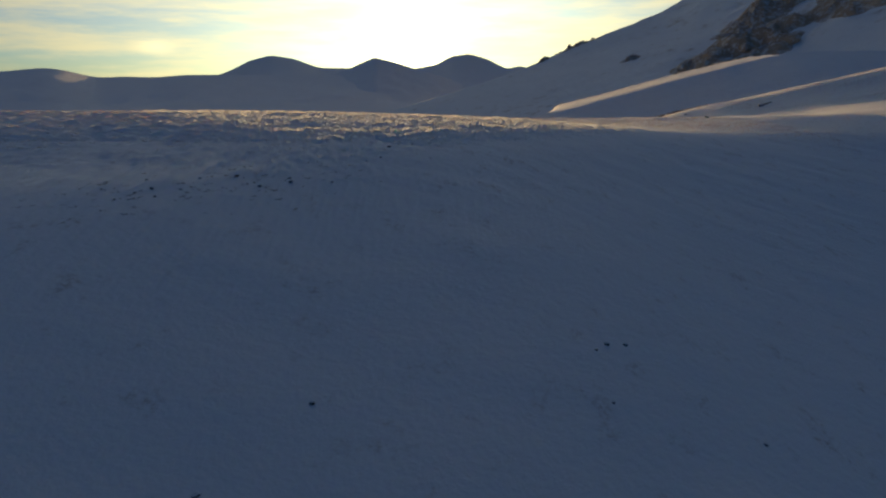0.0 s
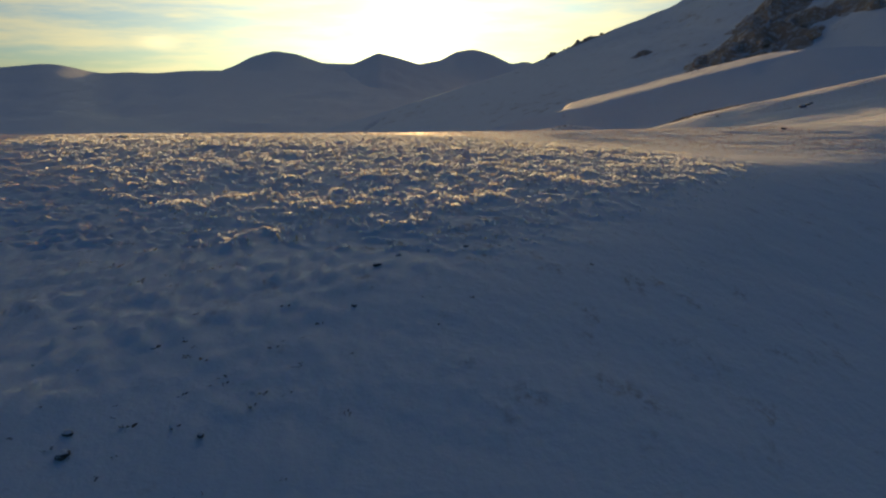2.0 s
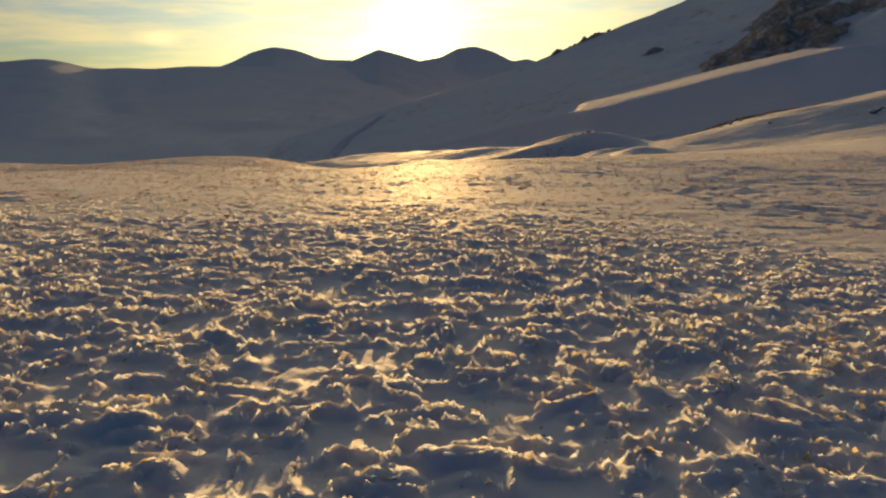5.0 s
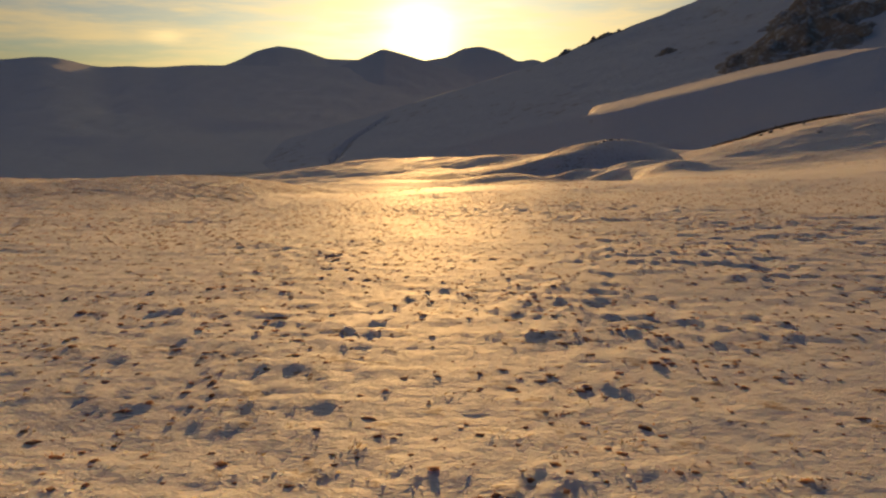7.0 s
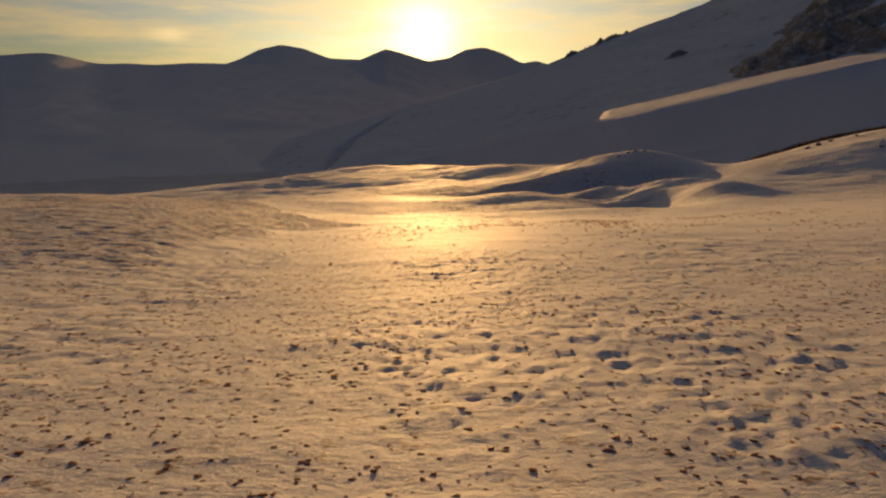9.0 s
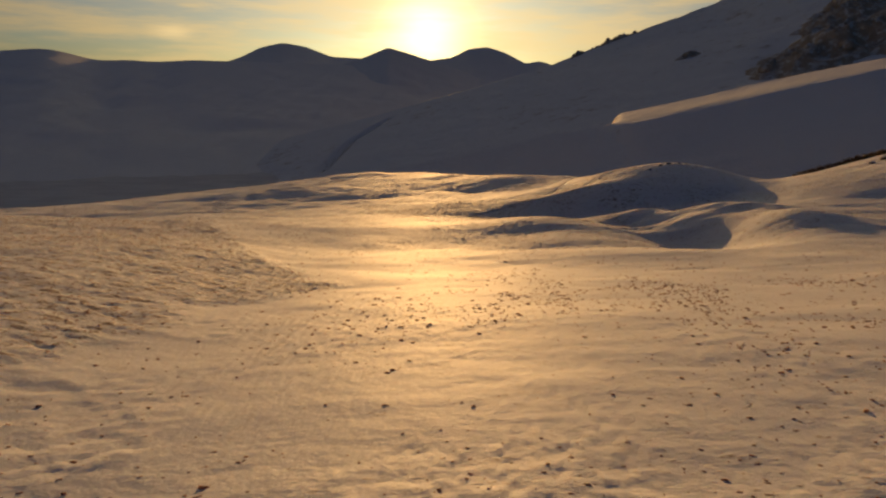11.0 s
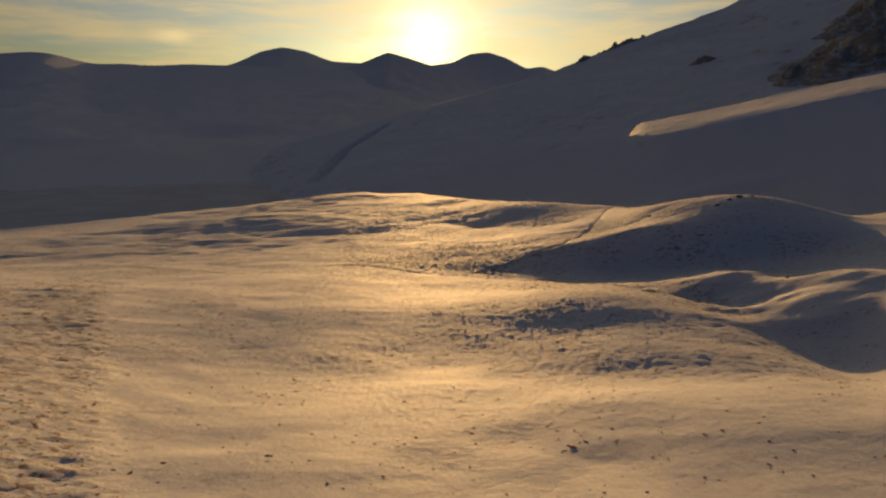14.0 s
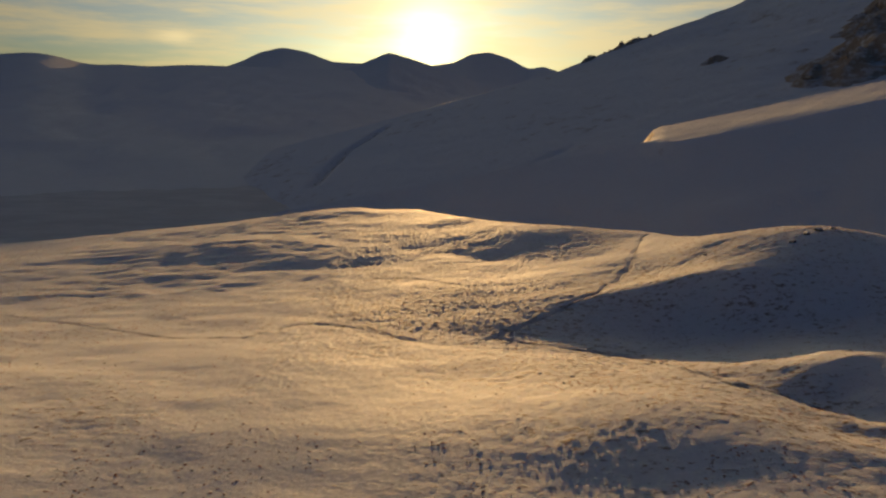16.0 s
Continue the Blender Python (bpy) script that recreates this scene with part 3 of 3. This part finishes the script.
def heath_cushion(graph, shader, where):
    """Matted brown heath with crumbs of snow on it."""
    lone = graph.add("ShaderNodeNewGeometry").outputs["Random Per Island"]
    grain = graph.noise(where, 13.0, 5.0, 0.7)
    brown = graph.mix(lone, (0.38, 0.19, 0.12), (0.70, 0.46, 0.31))
    colour = graph.mix(graph.ramp(grain, 0.47, 0.58), brown, (0.76, 0.72, 0.70))
    graph.put(shader.inputs["Base Color"], colour)
    backlit(graph, shader, brown, 0.68)
    graph.put(shader.inputs["Roughness"], 0.9)
    graph.put(shader.inputs["Subsurface Weight"], 0.4)
    graph.put(shader.inputs["Subsurface Radius"], (0.10, 0.06, 0.035))
    graph.put(shader.inputs["Subsurface Scale"], 1.0)
    relief(graph, shader, grain, 0.8, 0.05)


HEATH = material("dark_heath_stems", dark_heath)
CUSHION = material("matted_heath", heath_cushion)
STEMS = material("dry_grass_stems", dry_stems)
STONE = material("dark_lichened_stone", dark_stone)


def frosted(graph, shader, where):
    """Rime-covered grass tips, nearly white, blued to offset the orange sun, some still straw-coloured."""
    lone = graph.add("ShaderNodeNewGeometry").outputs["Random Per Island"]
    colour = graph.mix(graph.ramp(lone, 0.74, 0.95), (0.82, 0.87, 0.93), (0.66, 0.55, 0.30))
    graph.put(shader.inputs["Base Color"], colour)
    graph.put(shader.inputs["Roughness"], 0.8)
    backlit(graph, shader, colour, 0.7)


RIME = material("rime_blued_against_sun", frosted)


def rime(name, places, label, seed, low, high):
    """Short frosted grass tips drawing the sunlit rims of the tussock crests, one mesh of many single leaves."""
    rng = np.random.default_rng(seed)
    n = len(places)
    tall, half = rng.uniform(low, high, n), rng.uniform(0.015, 0.065, n)
    x, y = places[:, 0], places[:, 1]
    # each leaf lies along its crest
    gx, gy = rims(x + 0.03, y) - rims(x - 0.03, y), rims(x, y + 0.03) - rims(x, y - 0.03)
    size = np.hypot(gx, gy) + 1e-6
    ends = [np.stack([x - k * gy / size, y + k * gx / size], 1) for k in (-half, half)]
    ends = [np.column_stack([e, ground_height(e[:, 0], e[:, 1]) - 0.008]) for e in ends]
    tip = np.stack([rng.normal(0, 0.5, n), rng.normal(0, 0.3, n), np.ones(n)], 1) * tall[:, None]
    verts = np.stack([ends[0], ends[1], places + tip], 1).reshape(-1, 3)
    mesh = bpy.data.meshes.new(name)
    mesh.vertices.add(3 * n)
    mesh.vertices.foreach_set("co", verts.astype(np.float32).ravel())
    mesh.loops.add(3 * n)
    mesh.loops.foreach_set("vertex_index", np.arange(3 * n, dtype=np.int32))
    mesh.polygons.add(n)
    mesh.polygons.foreach_set("loop_start", np.arange(0, 3 * n, 3, dtype=np.int32))
    mesh.update(calc_edges=True)
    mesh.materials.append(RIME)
    return tagged(new(name, mesh), label, "grass", kind="stuff")


def blades(name, places, sizes, per, label, seed, surface=STEMS, squat=1.0, broad=1.0):
    """Tufts of dry blades standing on the snow, one mesh of many small leaves."""
    rng = np.random.default_rng(seed)
    n = len(places)
    owner = np.repeat(np.arange(n), per)
    m = len(owner)
    turn, spread = rng.uniform(0, 2 * np.pi, m), rng.uniform(0.1, 1.0, m)
    tall = squat * sizes[owner] * rng.uniform(0.18, 0.48, m)
    wide = broad * sizes[owner] * rng.uniform(0.10, 0.24, m)
    root = places[owner] + np.stack([np.cos(turn), np.sin(turn), 0 * turn], 1) * (sizes[owner] * 0.55 * spread ** 0.6)[:, None]
    root[:, 2] -= 0.05 * sizes[owner]
    lean = np.stack([np.cos(turn), np.sin(turn), 0 * turn], 1) * (tall / squat * (0.3 + 1.0 * spread))[:, None]
    lean[:, 0] -= 0.15 * tall
    across = np.stack([-np.sin(turn + 0.8), np.cos(turn + 0.8), 0 * turn], 1) * wide[:, None] * 0.5
    up = np.zeros((m, 3))
    up[:, 2] = tall
    verts = np.stack([root - across, root + across, root + 0.45 * lean + 0.65 * up + 0.7 * across, root + lean + up * 0.95], 1).reshape(-1, 3)
    quads = np.arange(4 * m, dtype=np.int32)
    mesh = bpy.data.meshes.new(name)
    mesh.vertices.add(4 * m)
    mesh.vertices.foreach_set("co", verts.astype(np.float32).ravel())
    mesh.loops.add(4 * m)
    mesh.loops.foreach_set("vertex_index", quads)
    mesh.polygons.add(m)
    mesh.polygons.foreach_set("loop_start", np.arange(0, 4 * m, 4, dtype=np.int32))
    mesh.update(calc_edges=True)
    mesh.materials.append(surface)
    return tagged(new(name, mesh), label, "grass", kind="stuff")


def clumps(name, places, sizes, label, seed, tall=0.35, spikes=3):
    """Low uneven cushions of heath with ragged stems standing out of them, one mesh of many small mounds."""
    rng = np.random.default_rng(seed)
    n, k = len(places), 4
    turn = rng.uniform(0, 6.28, (n, 1)) + np.arange(k) * 2 * np.pi / k + rng.uniform(-0.4, 0.4, (n, k))
    long = rng.uniform(0.9, 2.0, (n, 1))
    rings = []
    for share, low, high in ((1.0, -0.5, -0.1), (0.55, 0.2, 1.0)):
        reach = sizes[:, None] * share * rng.uniform(0.28, 0.66, (n, k))
        z = sizes[:, None] * tall * rng.uniform(low, high, (n, k))
        rings.append(np.stack([np.cos(turn) * reach * long, np.sin(turn) * reach, z], 2) + places[:, None, :])
    mounds = np.concatenate(rings, 1).reshape(-1, 3)
    away, out = rng.uniform(0, 6.28, (n, spikes)), rng.uniform(0.15, 0.62, (n, spikes))
    root = np.stack([np.cos(away) * out * sizes[:, None] * long, np.sin(away) * out * sizes[:, None], -0.02 + 0 * out], 2) + places[:, None, :]
    wide = np.stack([np.cos(away * 3.1), np.sin(away * 3.1), 0 * away], 2) * (sizes[:, None] * rng.uniform(0.05, 0.16, (n, spikes)))[:, :, None]
    tip = np.stack([np.cos(away) * 0.25 * sizes[:, None], np.sin(away) * 0.2 * sizes[:, None], sizes[:, None] * tall * rng.uniform(0.4, 1.6, (n, spikes))], 2)
    leaves = np.stack([root - wide, root + wide, root + tip + [0, 0, 0.02]], 2).reshape(-1, 3)
    i = np.arange(k)
    j = (i + 1) % k
    side = np.stack([i, j, k + j, k + i], 1)
    quads = (side[None] + (np.arange(n) * 2 * k)[:, None, None]).reshape(-1, 4).astype(np.int32)
    caps = ((k + i)[None] + (np.arange(n) * 2 * k)[:, None]).astype(np.int32)
    thorns = (np.arange(n * spikes * 3) + len(mounds)).astype(np.int32)
    mesh = bpy.data.meshes.new(name)
    mesh.vertices.add(len(mounds) + len(leaves))
    mesh.vertices.foreach_set("co", np.concatenate([mounds, leaves]).astype(np.float32).ravel())
    mesh.loops.add(quads.size + caps.size + thorns.size)
    mesh.loops.foreach_set("vertex_index", np.concatenate([quads.ravel(), caps.ravel(), thorns]))
    mesh.polygons.add(len(quads) + n + n * spikes)
    starts = [np.arange(0, quads.size, 4), quads.size + np.arange(0, caps.size, k), quads.size + caps.size + np.arange(0, thorns.size, 3)]
    mesh.polygons.foreach_set("loop_start", np.concatenate(starts).astype(np.int32))
    smooth = np.zeros(len(mesh.polygons), dtype=bool)
    smooth[:len(quads) + n] = True
    mesh.polygons.foreach_set("use_smooth", smooth)
    mesh.update(calc_edges=True)
    mesh.materials.append(CUSHION)
    return tagged(new(name, mesh), label, "heath", kind="stuff")


def strewn(count, x0, x1, y0, y1, seed, share):
    """Random places where share(x, y) lets grass come through."""
    rng = np.random.default_rng(seed)
    x, y = rng.uniform(x0, x1, count), rng.uniform(y0, y1, count)
    keep = rng.uniform(0, 1, count) < share(x, y)
    x, y = x[keep], y[keep]
    return np.stack([x, y, ground_height(x, y)], 1), rng


def grass_share(x, y):
    clumps = ease(-0.1, 0.5, waves(x, y, 5.0, 201, 3))
    return np.clip((0.15 + 0.6 * tussocky(x, y)) * (0.25 + 0.75 * clumps), 0, 1)


def tuft_tops(x, y):
    """1 on the crowns of the tussocks, 0 in the troughs between them."""
    around = sum(ground_height(x + dx, y + dy) for dx, dy in ((0.3, 0), (-0.3, 0), (0, 0.3), (0, -0.3))) / 4
    return ease(0.0, 0.05, ground_height(x, y) - around)


places, rng = strewn(48000, -22, 24, 25, 66, 301, lambda x, y: grass_share(x, y) * tuft_tops(x, y) * ease(27.5, 30, y - 0.85 * x))
blades("dry_grass", places, rng.uniform(0.10, 0.24, len(places)), 11, "frosted straw-coloured grass tussocks poking through snow", 311, STEMS, 0.5, 0.4)

# pale leaves follow the crests, so the sunlit rims show as bright lines
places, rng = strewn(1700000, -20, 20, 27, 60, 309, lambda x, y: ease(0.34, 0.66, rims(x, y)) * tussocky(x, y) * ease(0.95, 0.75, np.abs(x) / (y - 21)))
rime("rim_highlight_rime", places, "rime-white grass tips drawing the bright sunlit rims of the tussocks", 320, 0.003, 0.009)
places, rng = strewn(26000, -26, 26, 40, 66, 308, lambda x, y: (0.10 + 0.5 * ease(-0.15, 0.35, waves(x, y, 2.2, 217, 3))) * ease(40, 45, y) * ease(66, 56, y) * ease(0.85, 0.6, np.abs(x) / (y - 26)))
blades("dry_grass", places, rng.uniform(0.09, 0.22, len(places)), 8, "flattened straw grass showing through thin snow", 319, STEMS, 0.45, 0.55)


def field_share(x, y):
    """Clumps of heath all over the sunny field; the drifted swale stays bare."""
    bare = bell(x, y, -7, 122, 5, 16, -8) + 0.8 * bell(x, y, -3, 140, 9, 7) + 0.35 * bell(x, y, 14, 97, 8, 9)
    near = 0.30 + 0.40 * ease(-0.25, 0.35, waves(x, y, 3.5, 205, 3))
    return near * ease(106, 86, y) * ease(49, 60, y) * np.clip(1 - bare, 0, 1)


def dot_share(x, y):
    patches = ease(-0.25, 0.25, waves(x, y, 4.5, 206, 3))
    return np.clip(0.1 + 0.9 * patches, 0, 1) * (0.9 * bell(x, y, 12.5, 115.5, 10, 6.5) + 0.35 * bell(x, y, 15, 123, 9, 3) + 0.05 * bell(x, y, 0, 122, 18, 16))


def bank_share(x, y):
    return (0.5 + 0.5 * ease(-0.3, 0.3, waves(x, y, 4.0, 208, 3))) * on_bank(x, y)


places, rng = strewn(88000, -40, 40, 48, 112, 302, field_share)
clumps("heath", places, 0.055 + 0.10 * rng.uniform(0, 1, len(places)) ** 1.8, "small brown cushions of heath scattered over crusted snow", 312, 0.15)
blades("dry_grass", places[::5], rng.uniform(0.06, 0.12, len(places[::5])), 6, "short dark grass among the heath cushions", 317, HEATH, 0.5)
places, rng = strewn(30000, -16, 36, 98, 142, 305, dot_share)
clumps("heath", places, 0.06 + 0.13 * rng.uniform(0, 1, len(places)) ** 2.4, "dark round clumps of heather dotted over smooth snow", 315, 0.28)
places, rng = strewn(29000, -52, -4, 92, 180, 306, bank_share)
clumps("heath", places, 0.05 + 0.10 * rng.uniform(0, 1, len(places)) ** 2, "short brown heath in ripples over the snowy bank", 316, 0.2, 3)
def saddle_share(x, y):
    """Heath on the rounded ground beside the path, thickest on its brows and in the dim hollow."""
    patches = ease(-0.2, 0.35, waves(x, y, 3.5, 215, 3))
    spots = bell(x, y, 8, 166, 6, 4, -20) + 0.8 * bell(x, y, 22, 158, 5, 6) + bell(x, y, 8, 153.5, 9, 3) + 0.35 * bell(x, y, -10, 158, 14, 8) + bell(x, y, -2, 184, 6, 5) + 0.6 * bell(x, y, 26, 192, 6, 6) + 0.4 * bell(x, y, 41, 191, 5, 2.5) + 0.7 * bell(x, y, 20, 158, 2.5, 5) + 0.7 * bell(x, y, -38, 183, 6, 4) + 0.7 * bell(x, y, -19, 155, 5, 3.5)
    return np.clip(0.045 * ease(0.35, -0.1, waves(x, y, 6.0, 216, 2)) + patches * spots, 0, 1)


places, rng = strewn(46000, -48, 46, 132, 206, 307, saddle_share)
clumps("heath", places, 0.06 + 0.13 * rng.uniform(0, 1, len(places)) ** 2, "brown heath cushions on the rounded snow by the path", 318, 0.15)
places, rng = strewn(22000, -95, 75, 132, 252, 303, lambda x, y: 0.38 * ease(0.05, 0.4, waves(x, y, 9.0, 209, 3)) + 0.55 * tussocky(x, y) * ease(-0.2, 0.3, waves(x, y, 5.0, 211, 2)) + 0.9 * ease(-0.2, 0.3, waves(x, y, 2.5, 213, 2)) * (bell(x, y, 8, 152, 5, 2.5, -8) + bell(x, y, 13, 145.5, 5, 1.6, -5)))
blades("dry_grass", places, rng.uniform(0.10, 0.34, len(places)), 7, "brown heather and grass tufts on snowy knolls", 313, HEATH, 0.4, 1.4)
places, rng = strewn(4000, -16, 6, 10, 28, 304, lambda x, y: 0.7 * bell(x, y, -7, 20.0, 4.5, 0.9, 35))
blades("dry_grass", places, rng.uniform(0.06, 0.18, len(places)), 8, "dark withered grass along the edge of a snowdrift", 314, HEATH, 0.5, 1.5)

# darker heath along the gully and the stream far below
def heath_line(count, line, wide, height, seed, label):
    rng = np.random.default_rng(seed)
    k = rng.integers(0, len(line) - 1, count)
    w = rng.uniform(0, 1, count)
    a, b = np.array(line)[k], np.array(line)[k + 1]
    p = a + (b - a) * w[:, None] + rng.normal(0, wide, (count, 2))
    z = np.maximum(height(p[:, 0], p[:, 1]), ground_height(p[:, 0], p[:, 1]))
    blades("heath", np.column_stack([p, z]), rng.uniform(0.5, 1.6, count), 8, label, seed, HEATH)


heath_line(320, [(-52, 705), (-59, 690), (-68, 666), (-80, 643), (-88, 600), (-92, 560)], 2.2, hill_height, 321, "dark heath lining a gully below the hill")
heath_line(260, [(-400, 596), (-380, 617), (-362, 646), (-346, 674)], 1.0, lambda x, y: ground_height(x, y), 322, "dark heath along a stream in the valley")
heath_line(900, [(68, 197), (79, 194.5), (86, 195), (97, 196)], 0.9, lambda x, y: ground_height(x, y), 323, "dark heath along the brow of a sunlit knoll")


def stone(size, seed, x, y, label="dark weathered stone half buried in snow", tall=0.6):
    """A boulder sunk into the snow."""
    rng = np.random.default_rng(seed)
    ob = broken_rock("rock", size, seed, tall, STONE)
    z = float(ground_height(np.array([x]), np.array([y]))[0])
    ob.matrix_world = pose(x, y, z + 0.12 * size * tall, rng.uniform(-12, 12), rng.uniform(-12, 12), rng.uniform(0, 360))
    return tagged(ob, label, "rock", group="rocks in the snow")


SCARP_ROCKS = [
    (-4.8, 21.6, 0.22), (-6.5, 21.0, 0.34), (-4.7, 21.3, 0.36), (-5.6, 20.5, 0.24), (-3.3, 21.8, 0.2), (-1.7, 24.8, 0.18), (-1.0, 26.7, 0.24), (-1.4, 26.2, 0.3),
    (-0.4, 27.1, 0.18), (0.4, 27.4, 0.2), (5.0, 14.9, 0.42), (5.6, 15.1, 0.26), (4.6, 14.5, 0.22), (-2.4, 11.3, 0.24), (-4.0, 8.9, 0.26), (8.4, 12.6, 0.22),
    (4.5, 12.6, 0.2), (-10.2, 18.2, 0.2), (-9.9, 18.5, 0.16), (-9.4, 18.5, 0.2), (-9.4, 19.0, 0.16), (-8.9, 18.5, 0.2), (-8.6, 19.0, 0.26), (-8.3, 18.5, 0.16),
    (-7.8, 19.3, 0.24), (-7.6, 20.5, 0.2), (-6.9, 20.7, 0.16), (-6.5, 22.0, 0.18), (-9.0, 19.6, 0.16), (-7.6, 19.9, 0.14),
]
for k, (x, y, size) in enumerate(SCARP_ROCKS):
    stone(0.6 * min(size, 0.3), 400 + k, x, y, "small dark stone on the shaded snow slope")
FAR_ROCKS = [
    (95.8, 165.6, 2.2), (93.3, 163.8, 2.6), (97.5, 167.0, 1.4), (36.8, 76.8, 0.9), (75.8, 171.5, 1.3), (40.6, 192.6, 1.5), (38.9, 191.8, 1.2), (42.8, 193.4, 0.9), (36.5, 190.2, 1.1),
    (28.4, 192.3, 0.7), (71.6, 185.1, 1.6), (74.5, 186.5, 2.0), (78.0, 188.0, 1.5), (81.5, 186.0, 1.1), (36.2, 164.8, 0.8), (31.5, 164.6, 0.7), (8.4, 167.2, 0.45), (6.3, 168.0, 0.4), (7.4, 165.4, 0.4),
]
for k, (x, y, size) in enumerate(FAR_ROCKS):
    stone(0.7 * size, 460 + k, x, y, "dark boulder on a sunlit snowy knoll")


# ---- the trodden footpaths ----
def trodden(graph, shader, where):
    broad, fine = graph.noise(where, 0.8, 4.0), graph.noise(where, 6.0, 5.0, 0.7)
    earth = graph.ramp(graph.math("ADD", graph.math("MULTIPLY", broad, 0.6), graph.math("MULTIPLY", fine, 0.5)), 0.56, 0.68)
    graph.put(shader.inputs["Base Color"], graph.mix(earth, (0.66, 0.66, 0.68), (0.16, 0.11, 0.07)))
    graph.put(shader.inputs["Roughness"], 0.85)
    relief(graph, shader, fine, 0.6, 0.08)


TRODDEN = material("trodden_snow_and_earth", trodden)
for line, deep, wide in PATHS:
    points = []
    for (ax, ay), (bx, by) in zip(line, line[1:]):
        n = max(2, int(math.hypot(bx - ax, by - ay) / 0.35))
        points += [(ax + (bx - ax) * k / n, ay + (by - ay) * k / n) for k in range(n)]
    points = np.array(points)
    along = np.gradient(points, axis=0)
    across = np.stack([-along[:, 1], along[:, 0]], 1) / np.linalg.norm(along, axis=1)[:, None]
    half = wide * (0.55 + 0.22 * waves(points[:, 0], points[:, 1], 2.0, 88, 2))
    grid = (points[:, None] + across[:, None] * half[:, None, None] * np.linspace(-1, 1, 7)[None, :, None]).reshape(-1, 2)
    z = ground_height(grid[:, 0], grid[:, 1]) + 0.05
    way_ob = sheet("footpath", np.column_stack([grid, z]), 7, len(points), TRODDEN)
    tagged(way_ob, "trodden footpath worn through the snow", "footpath", kind="structure")
